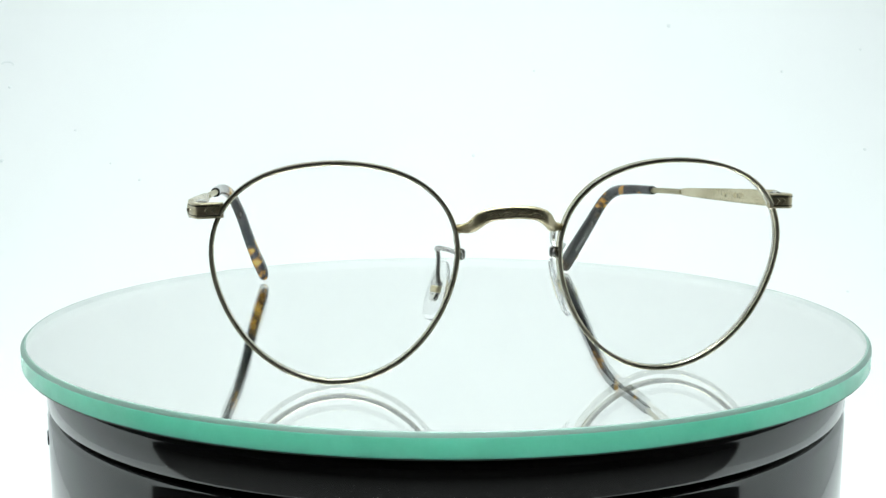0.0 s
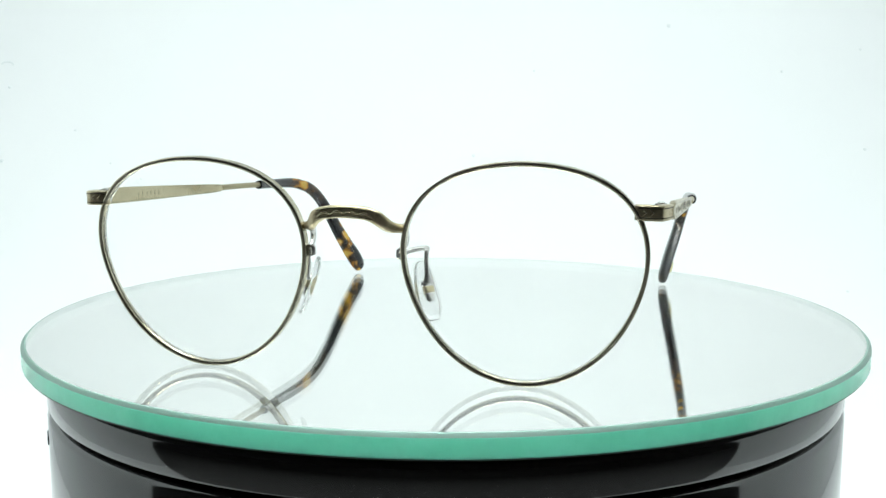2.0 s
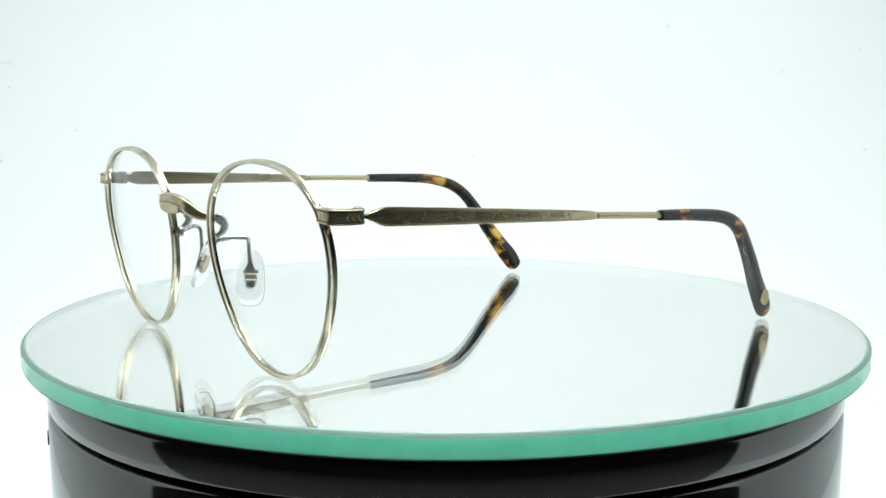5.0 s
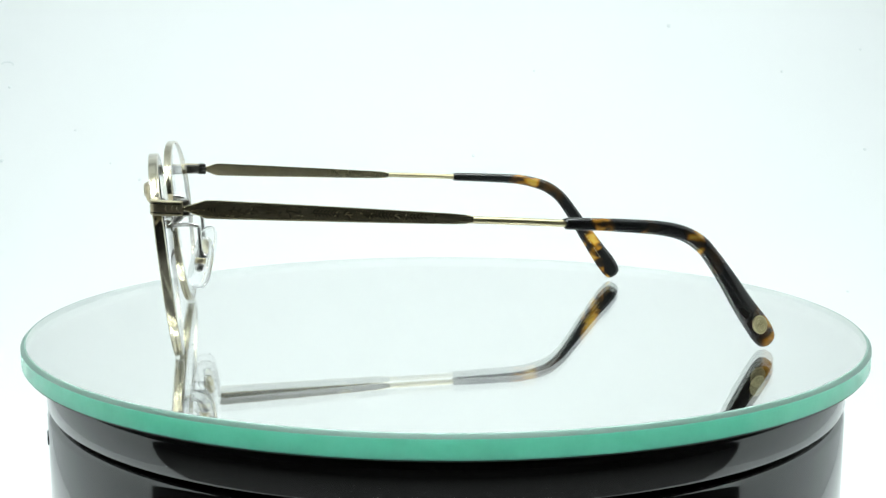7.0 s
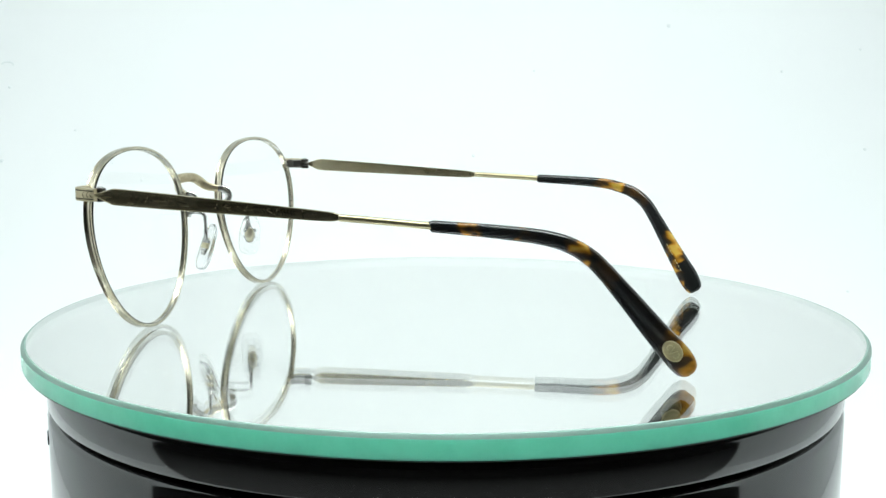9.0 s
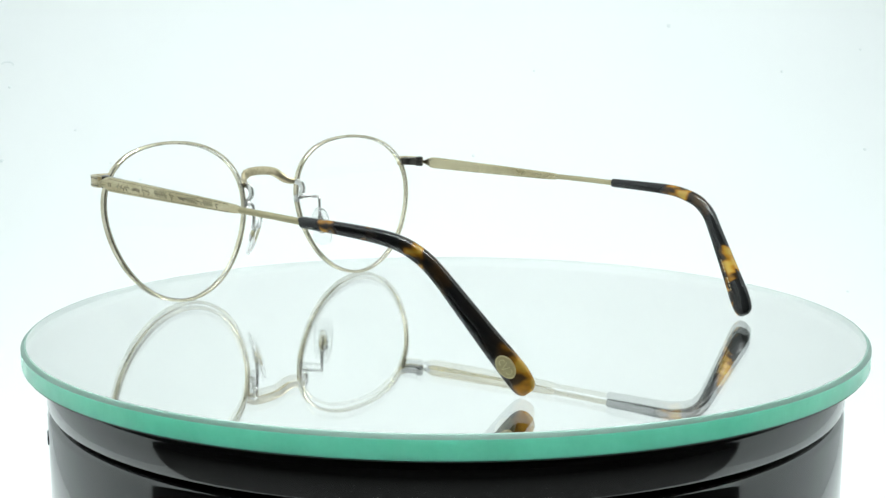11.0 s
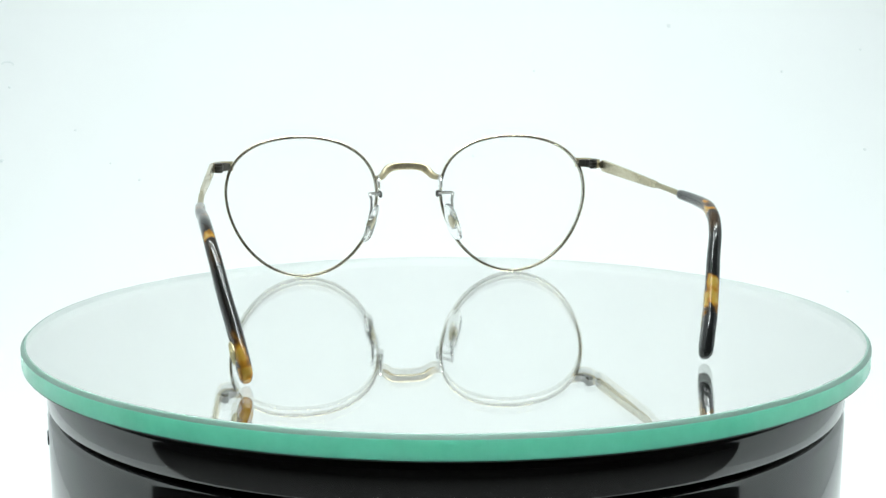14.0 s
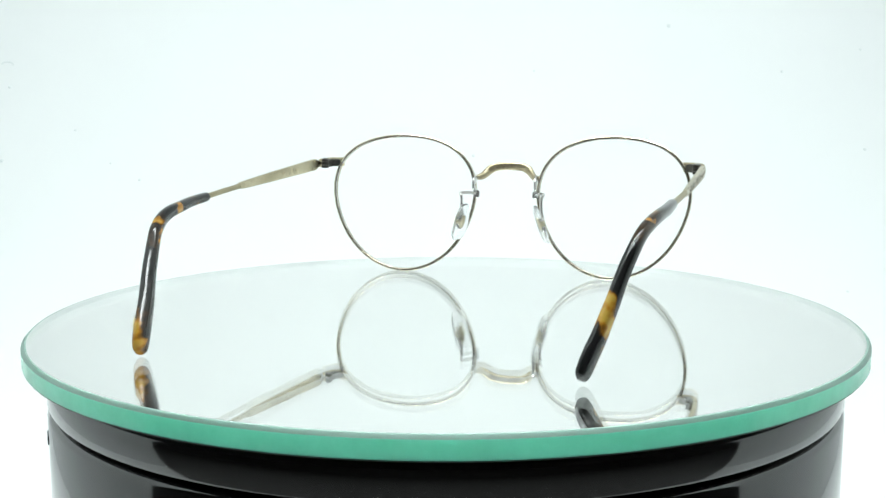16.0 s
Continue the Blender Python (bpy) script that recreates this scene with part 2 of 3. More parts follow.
    bm.transform(Matrix.Translation((-0.2722, 0.16 + 0.2595 * math.sin(w), FLOOR_Z + 0.26 - 0.2595 * math.cos(w))) @ Matrix.Rotation(w, 4, "X"))
    part("fleck", bm, dust, sheet)


tent()


# ---- the turntable ----
def turntable():
    root = new("turntable")
    tagged(root, "round black glossy plastic turntable with a groove round its side", "turntable")
    r = BASE_R
    part("base_body", lathe([(0, -0.0515), (r - 0.0080, -0.0515), (r - 0.0062, -0.0505), (r - 0.0038, -0.0490), (r - 0.0018, -0.0470), (r - 0.0006, -0.0449), (r, -0.0425), (r, -0.0178), (r - 0.0006, -0.0168), (r - 0.0016, -0.0163), (r - 0.004, -0.0163), (0, -0.0163)]), black_gloss, root)
    part("pedestal", lathe([(0, FLOOR_Z + 0.0005), (0.074, FLOOR_Z + 0.0005), (0.075, FLOOR_Z + 0.0015), (0.072, -0.0512), (0, -0.0512)]), black_matt, root, "narrower matt black foot")
    plate = part("platform", lathe([(0, -0.0156), (r - 0.0030, -0.0156), (r - 0.0012, -0.0156), (r - 0.0003, -0.0151), (r, -0.0144), (r, -0.0088), (r - 0.0004, -0.0078), (r - 0.0014, -0.0072), (r - 0.006, -0.0070), (r - 0.010, DISC_T * -1 - 0.0006), (0, DISC_T * -1 - 0.0006)]), black_gloss, root, "round black top plate that turns")
    part("spindle", lathe([(0, -0.0164), (r - 0.006, -0.0164), (r - 0.006, -0.0155), (0, -0.0155)]), black_matt, root)
    a = math.radians(200)
    sw = box(-0.0012, -0.003, -0.0012, 0.0012, 0.003, 0.0012, 0.0004)
    s = part("switch", sw, black_matt, root, "small black switch on the side")
    s.matrix_basis = Matrix.Translation((math.cos(a) * (r - 0.0009), math.sin(a) * (r - 0.0009), -0.0233)) @ Matrix.Rotation(a, 4, "Z")
    return root, plate


table, platform = turntable()


def mirror_disc():
    r, t, c, w = DISC_R, DISC_T, 0.0008, 0.0012
    bm = lathe([(0, 0.0), (r - w, 0.0)], 192)
    lathe([(r - w, -t), (0, -t)], 192, bm)
    for f in bm.faces:
        f.material_index = 1 if f.calc_center_median().z < -t + 1e-6 else 0
        if f.normal.z < 0:
            f.normal_flip()
    ob = part("mirror_disc", bm, (top_glass, silvering))
    ob.visible_shadow = False
    tagged(ob, "thick round mirror with a ground green glass edge on the turntable", "mirror")
    a = r - w + 0.00003
    bm = lathe([(a, -0.00001), (r - c, -0.00001), (r, -c), (r, -t + 0.0002), (r - 0.0002, -t), (a, -t), (a, -0.00001)], 192)
    for f in bm.faces:
        q = f.calc_center_median()
        f.material_index = 2 if q.xy.length < a + 0.00002 else 1 if q.z > -c else 0
    part("glass_edge", bm, (edge_glass, bevel_glass, inner_glass), ob, "bright green ground glass edge")
    part("back_paint", lathe([(0, -t - 0.0001), (r - 0.0004, -t - 0.0001), (r - 0.0004, -t - 0.0004), (0, -t - 0.0004)], 96), backing, ob)
    return ob


disc = mirror_disc()


# ---- the glasses ----
RIM_C = (0.02328, (0.00085, 0.0, -0.00015, -0.00002, -0.00006), (0.00012, 0.00108, 0.0, 0.00009, -0.00001))
RIM_X, RIM_Z, RIM_WRAP, RIM_TILT = 0.03472, 0.02369, radians(2.33), radians(5.5)


def rim_radius(w):
    r0, a, b = RIM_C
    return r0 + sum(a[k] * math.cos((k + 2) * w) + b[k] * math.sin((k + 2) * w) for k in range(5))


def rim_place(u, n, w, side):
    """A point of the rim's plane (outward u, backward n, upward w) in the glasses' space."""
    y, z = n * math.cos(RIM_TILT) - w * math.sin(RIM_TILT), n * math.sin(RIM_TILT) + w * math.cos(RIM_TILT)
    x, y = u * math.cos(RIM_WRAP) - y * math.sin(RIM_WRAP), u * math.sin(RIM_WRAP) + y * math.cos(RIM_WRAP)
    return Vector((side * (RIM_X + x), y, RIM_Z + z))


def rim(side, root):
    """The eyewire: a flat band with rounded faces, a groove inside and a milled one outside."""
    n = 384
    prof = [(-0.45, -0.6), (-0.44, -0.80), (-0.28, -0.97), (0.0, -1.04), (0.28, -0.98), (0.45, -0.82), (0.46, -0.62), (0.39, -0.52), (0.40, 0.0), (0.39, 0.52), (0.46, 0.62), (0.45, 0.82), (0.28, 0.98), (0.0, 1.04), (-0.28, 0.97), (-0.44, 0.80), (-0.45, 0.6), (-0.15, 0.0)]
    bm = bmesh.new()
    rings = []
    for i in range(n):
        w = 2 * math.pi * i / n
        r = rim_radius(w)
        milled = 0.003 * math.sin(math.pi / 2 * i)      # fine milling in the groove round the outside
        rings.append([])
        for k, (a, b) in enumerate(prof):
            d = (r + (a + (milled if k in (7, 8, 9) else 0.0)) * MM)
            rings[-1].append(bm.verts.new(rim_place(d * math.cos(w), b * MM, d * math.sin(w), side)))
    m = len(prof)
    for i in range(n):
        a, b = rings[i], rings[(i + 1) % n]
        for k in range(m):
            bm.faces.new((a[k], a[(k + 1) % m], b[(k + 1) % m], b[k]))
    bmesh.ops.recalc_face_normals(bm, faces=bm.faces[:])
    return part("rim", bm, brass, root, "thin antique brass eyewire, panto shape")


def lens(side, root):
    n, rings_n = 96, 10
    bm = bmesh.new()
    grids = []
    for off in (-0.45, 0.45):
        rows = [[bm.verts.new(rim_place(0, off * MM - 0.0004, 0, side))]]
        for j in range(1, rings_n + 1):
            row = []
            for i in range(n):
                w = 2 * math.pi * i / n
                r = (rim_radius(w) - 0.0004) * j / rings_n
                row.append(bm.verts.new(rim_place(r * math.cos(w), off * MM - 0.0004 + 2.0 * r * r, r * math.sin(w), side)))
            rows.append(row)
        grids.append(rows)
        for j in range(rings_n):
            for i in range(n):
                k = (i + 1) % n
                if j == 0:
                    bm.faces.new((rows[0][0], rows[1][i], rows[1][k]))
                else:
                    bm.faces.new((rows[j][i], rows[j + 1][i], rows[j + 1][k], rows[j][k]))
    a, b = grids[0][-1], grids[1][-1]
    for i in range(n):
        bm.faces.new((a[i], b[i], b[(i + 1) % n], a[(i + 1) % n]))
    bmesh.ops.recalc_face_normals(bm, faces=bm.faces[:])
    ob = part("lens", bm, lens_glass, root, "clear thin lens")
    ob.visible_shadow = False
    return ob


def rows_of(side, rows):
    return [(side * r[0], *r[1:]) for r in rows]


def bridge(root):
    half = [(10.3, -0.9, 31.6, 0.75, 0.8), (9.2, -2.1, 31.7, 0.8, 1.0), (8.2, -3.6, 32.2, 0.8, 1.2), (7.2, -4.9, 33.25, 0.8, 1.35), (6.2, -5.5, 34.1, 0.8, 1.38), (4.5, -5.9, 34.8, 0.8, 1.33), (2.2, -6.1, 35.1, 0.8, 1.33)]
    rows = [(-r[0], *r[1:]) for r in half] + [(0, -6.15, 35.15, 0.8, 1.33)] + half[::-1]
    ob = part("bridge", sweep(smooth_path(rows, 6), n=16, power=3.2), engraved_brass, root, "engraved antique brass saddle bridge")
    # engraved festoons on the front
    for dz, mt in ((0.98, relief_brass), (-0.98, relief_brass), (-0.76, patina), (0.78, patina)):
        line = [(x, -6.93 + 0.012 * abs(x) ** 1.75, 35.15 - 0.019 * x * x + dz, *((0.06, 0.06) if mt is patina else (0.10, 0.10))) for x in np.linspace(-6.0, 6.0, 17)]
        part("engraving", sweep(line, up=(0, 1, 0), n=6), mt, ob)
    # two rows of low scallops
    for base, rise in ((-0.42, 0.78), (-0.42, 0.40)):
        wave = [(x, -6.955 + 0.012 * abs(x) ** 1.75, 35.15 - 0.019 * x * x + base + rise * abs(math.sin(math.pi * x / 2.9)), 0.08, 0.08) for x in np.linspace(-5.8, 5.8, 49)]
        part("engraving", sweep(wave, up=(0, 1, 0), n=6), temple_brass, ob)
    return ob


def end_piece(side, root):
    rows = [(56.4, -0.4, 36.05, 0.7, 1.5), (58.5, -0.5, 36.0, 0.75, 1.55), (60.2, -0.5, 35.95, 0.75, 1.55), (61.0, -0.15, 35.92, 0.75, 1.55), (61.5, 0.7, 35.9, 0.75, 1.55), (62.0, 2.4, 35.85, 0.75, 1.55), (62.4, 5.2, 35.8, 0.75, 1.45)]
    ob = part("end_piece", sweep(rows_of(side, smooth_path(rows, 4)), n=16, power=6.0), engraved_brass, root, "engraved antique brass end piece with hinge")

    def out(y):
        return 61.6 + 0.19 * (y - 0.6) + 0.75

    for y in (1.7, 2.8, 3.9):
        for s in (1, -1):
            part("engraving", sweep(rows_of(side, [(out(y), y, 35.85, 0.09, 0.10), (out(y + 0.55), y + 0.55, 35.85 + 0.62 * s, 0.09, 0.10)]), up=(1, 0, 0), n=6), temple_brass, ob)
    for x in (57.9, 59.3):
        for s in (1, -1):
            part("engraving", sweep(rows_of(side, [(x + 0.7, -1.24, 36.0, 0.09, 0.10), (x, -1.24, 36.0 + 0.6 * s, 0.09, 0.10)]), up=(0, 1, 0), n=6), temple_brass, ob)
    for dz, mt in ((-1.25, relief_brass), (-0.92, patina), (0.92, patina), (1.25, relief_brass)):
        wrap = [(57.0, -1.18, 36.0, 0.11, 0.13), (58.6, -1.24, 36.0, 0.11, 0.13), (60.2, -1.24, 35.95, 0.11, 0.13), (61.0, -1.0, 35.93, 0.11, 0.13), (61.75, -0.45, 35.92, 0.11, 0.13), (62.2, 0.45, 35.9, 0.11, 0.13), (out(1.4), 1.4, 35.87, 0.11, 0.13), (out(4.9), 4.9, 35.8, 0.11, 0.13)]
        part("engraving", sweep(rows_of(side, [(x, y, z + dz, a, b) for x, y, z, a, b in wrap]), n=6), mt, ob)
    # hinge inside: a block with three knuckles and a screw
    part("hinge_leaf", sweep(rows_of(side, [(57.3, 0.55, 35.9, 0.3, 1.0), (58.6, 0.75, 35.85, 0.5, 1.3), (60.1, 1.3, 35.8, 1.0, 1.35), (60.6, 3.6, 35.8, 1.0, 1.35), (60.8, 5.0, 35.8, 0.9, 1.3)]), n=14, power=5.0), dark_steel, ob, "dark steel hinge leaf")
    for z0, z1 in ((34.25, 35.2), (35.28, 36.3), (36.38, 37.3)):
        bm = lathe([(0, z0 * MM), (0.0011, z0 * MM), (0.00125, (z0 + 0.12) * MM), (0.00125, (z1 - 0.12) * MM), (0.0011, z1 * MM), (0, z1 * MM)], 20)
        bmesh.ops.translate(bm, verts=bm.verts[:], vec=(side * 0.0608, 0.0053, 0))
        part("hinge_knuckle", bm, dark_steel, ob)
    bm = lathe([(0, 0.0373), (0.0008, 0.0373), (0.0008, 0.03745), (0.0006, 0.0376), (0, 0.0376)], 16)
    bmesh.ops.translate(bm, verts=bm.verts[:], vec=(side * 0.0608, 0.0053, 0))
    part("hinge_screw", bm, silver, ob)
    return ob


def temple(side, root, ends):
    (x0, y0, z0), (x1, y1, z1) = ends
    prof = [(0.0, 0.55, 0.35), (0.012, 0.6, 0.5), (0.045, 0.65, 1.2), (0.075, 0.65, 1.82), (0.10, 0.65, 1.88), (0.3, 0.62, 1.75), (0.6, 0.58, 1.48), (0.9, 0.55, 1.15), (0.965, 0.52, 1.0), (0.985, 0.5, 0.8), (1.0, 0.45, 0.5)]
    rows = [(x0 + (x1 - x0) * f, y0 + (y1 - y0) * f, z0 + (z1 - z0) * f, a, b) for f, a, b in prof]
    ob = part("temple", sweep(rows, n=16, power=7.0), temple_brass, root, "flat engraved antique brass temple bar")
    rnd = random.Random(5)

    def at(f, dz, out=0.72):
        return (x0 + (x1 - x0) * f + side * out, y0 + (y1 - y0) * f, z0 + (z1 - z0) * f + dz)

    # low floral scrollwork outside: leaves in tufts along a thin stem, none on the last stretch
    def leaf(f, dz, w, size, mt):
        face = 0.645 - 0.10 * f
        rows = []
        for k in range(7):
            u = k / 6
            bend = 0.18 * size * math.sin(math.pi * u)
            px, pz = size * u * math.cos(w) - bend * math.sin(w), size * u * math.sin(w) + bend * math.cos(w)
            rows.append((*at(f + px / 58, dz + pz, face), 0.03 + 0.13 * math.sin(math.pi * u), 0.06))
        part("engraving", sweep(rows, up=(side, 0, 0), n=6), mt, ob)

    def groove(f, dz, pts, thick):
        face = 0.648 - 0.10 * f
        rows = [(*at(f + px / 58, dz + pz, face), thick, 0.05) for px, pz in pts]
        part("engraving", sweep(rows, up=(side, 0, 0), n=6), stamp_mark, ob)

    # a twig, then by turns a fan with rays, crossed leaves, a feather and small buds
    groove(0.15, 0.0, [(x, 0.28 * math.sin(1.5 * x) - 0.1) for x in np.linspace(0, 5.6, 22)], 0.08)
    for k in range(9):
        x = 0.3 + 0.62 * k
        leaf(0.15 + x / 58, 0.28 * math.sin(1.5 * x) - 0.1, (0.9 if k % 2 else -0.9), 0.75, stamp_mark)
    for f, flip in ((0.265, 1), (0.60, -1)):
        h = 1.5 - 0.7 * f
        for r in (1.45, 1.75):
            groove(f, 0.0, [(1.8 + r * math.cos(a), flip * h * (0.62 * r / 1.75 * math.sin(a) - 0.35)) for a in np.linspace(3.0, 0.15, 11)], 0.07)
        for k in range(11):
            a = 0.3 + 0.255 * k
            groove(f, 0.0, [(1.8 + r * math.cos(a), flip * h * (0.62 * r / 1.75 * math.sin(a) - 0.35)) for r in (0.5, 1.3)], 0.08)
    for f, n in ((0.345, 5), (0.395, 6), (0.545, 5), (0.72, 5), (0.845, 4)):
        h = 1.6 - 0.8 * f
        for k in range(n):
            w = (k - (n - 1) / 2) * 0.5 + (math.pi if n == 6 else 0.0)
            leaf(f + rnd.uniform(-0.004, 0.004), rnd.uniform(-0.12, 0.12) * h, w, h * rnd.uniform(1.0, 1.5) * (0.45 + 0.55 * abs(math.cos(w))), (stamp_mark, faint_stamp)[k % 2])
    for f, n in ((0.435, 7), (0.66, 5), (0.77, 5)):
        h = 1.45 - 0.8 * f
        groove(f - 0.008, 0.0, [(0.0, 0.05), (n * 0.35, 0.15), (n * 0.72 + 0.3, -0.05)], 0.07)
        for k in range(n):
            for up in (1, -1):
                leaf(f + 0.72 * k / 58, 0.06, up * 0.85, 0.95 * h, stamp_mark)
    for f in (0.228, 0.318, 0.515, 0.635, 0.755):
        h = 1.4 - 0.8 * f
        for k in range(5):
            leaf(f + 0.25 / 58 * math.cos(1.257 * k), 0.25 * math.sin(1.257 * k), 1.257 * k, 0.42 * h, (stamp_mark, faint_stamp)[k % 2])
    for f in (0.088, 0.098, 0.108):
        leaf(f, -0.55, math.pi / 2, 1.1, stamp_mark)
    # border lines
    for s in (1, -1):
        pts = [(*at(f, s * (1.78 - 0.72 * f) * 0.80, 0.655 - 0.1 * f), 0.07, 0.06) for f in np.linspace(0.09, 0.93, 8)]
        part("engraving", sweep(pts, up=(side, 0, 0), n=6), stamp_mark, ob)
    return ob


def inner_bars(ob, side, ends, f0, n, width):
    """Stamped marks inside a temple that are too small to read."""
    (x0, y0, z0), (x1, y1, z1) = ends
    for i in range(n):
        f = f0 + i * width * 1.6 / 58
        x, y, z = x0 + (x1 - x0) * f - side * 0.63, y0 + (y1 - y0) * f, z0 + (z1 - z0) * f
        part("stamp", box((x - 0.04) * MM, y * MM, (z - 0.5) * MM, (x + 0.04) * MM, (y + width * 0.62) * MM, (z + 0.5) * MM), faint_stamp, ob)


def size_stamp(ob, ends):
    """The size stamped inside a temple."""
    (x0, y0, z0), (x1, y1, z1) = ends
    for text, f in (("47", 0.42), ("21-145", 0.345)):
        cu = bpy.data.curves.new("stamp", "FONT")
        cu.body, cu.size, cu.extrude, cu.align_x, cu.align_y = text, 0.0019, 0.00003, "LEFT", "CENTER"
        tmp = bpy.data.objects.new("stamp", cu)
        me = bpy.data.meshes.new_from_object(tmp)
        bpy.data.objects.remove(tmp)
        me.materials.append(faint_stamp)
        o = new("stamp", me)
        o.parent = ob
        place = Vector((x0 + (x1 - x0) * f - 0.635, y0 + (y1 - y0) * f, z0 + (z1 - z0) * f)) * MM
        o.matrix_basis = Matrix.Translation(place) @ Matrix(((0, 0, -1, 0), (-1, 0, 0, 0), (0, 1, 0, 0), (0, 0, 0, 1)))
    f = 0.355
    x, y, z = x0 + (x1 - x0) * f - 0.63, y0 + (y1 - y0) * f, z0 + (z1 - z0) * f
    bm = bmesh.new()
    for a, b, c, d in ((0, -0.6, 1.2, -0.48), (0, 0.48, 1.2, 0.6), (0, -0.48, 0.12, 0.48), (1.08, -0.48, 1.2, 0.48)):
        box((x - 0.04) * MM, (y + a) * MM, (z + b) * MM, (x + 0.04) * MM, (y + c) * MM, (z + d) * MM, bm=bm)
    part("stamp", bm, faint_stamp, ob)
    f = 0.49
    x, y, z = x0 + (x1 - x0) * f - 0.63, y0 + (y1 - y0) * f, z0 + (z1 - z0) * f
    part("stamp", box((x - 0.04) * MM, y * MM, (z - 0.5) * MM, (x + 0.04) * MM, (y + 1.5) * MM, (z + 0.5) * MM), faint_stamp, ob)


def temple_tip(side, root, mat, pts, wire):
    ob = part("temple_tip", sweep([(*p[:3], p[3] * 1.05, p[4] * 1.05) for p in smooth_path(pts, 7)], up=(0, 0.6, 0.8), n=20, power=2.4), mat, root, "brown and amber tortoiseshell acetate temple tip")
    part("temple_wire", sweep(wire, n=10), gold, root, "thin pale gold temple wire")
    return ob


def emblem(tip, place, along, out):
    """An oval gold inlay with a chevron between two plain curves."""
    along, out = Vector(along).normalized(), Vector(out).normalized()
    out = (out - along * out.dot(along)).normalized()
    across = out.cross(along)
    m = Matrix((( *along, 0), (*across, 0), (*out, 0), (0, 0, 0, 1))).transposed()
    m.translation = Vector(place) * MM
    oval = m @ Matrix.Diagonal((1.24, 0.9, 1.0, 1))
    bm = lathe([(0, 0.00006), (0.00190, 0.00006), (0.00205, -0.0001), (0.00205, -0.0009), (0, -0.0009)], 36)
    bm.transform(oval)
    e = part("emblem", bm, emblem_ground, tip, "oval olive metal emblem with pale gold strokes, inlaid in the tip")
    bm = lathe([(0.00180, 0.00004), (0.00184, 0.00011), (0.00194, 0.00011), (0.00206, 0.0), (0.00206, -0.0005)], 36)
    bm.transform(oval)
    part("emblem_ring", bm, emblem_gold, e)
    curl = [(0.5 * math.cos(a), 0.75 * math.sin(a)) for a in np.linspace(-2.1, 2.1, 12)]
    strokes = [[(-0.55, 0.95), (-0.05, -1.15)], [(-0.05, -1.15), (0.55, 0.95)]]
    strokes += [[(-1.15 - x, y) for x, y in curl], [(1.15 + x, y) for x, y in curl]]
    for line in strokes:
        bm = sweep([(x, 0.85 * y, 0.08, 0.11, 0.10) for x, y in line], n=6)
        bm.transform(m)
        part("emblem_stroke", bm, emblem_gold, e)
    return m


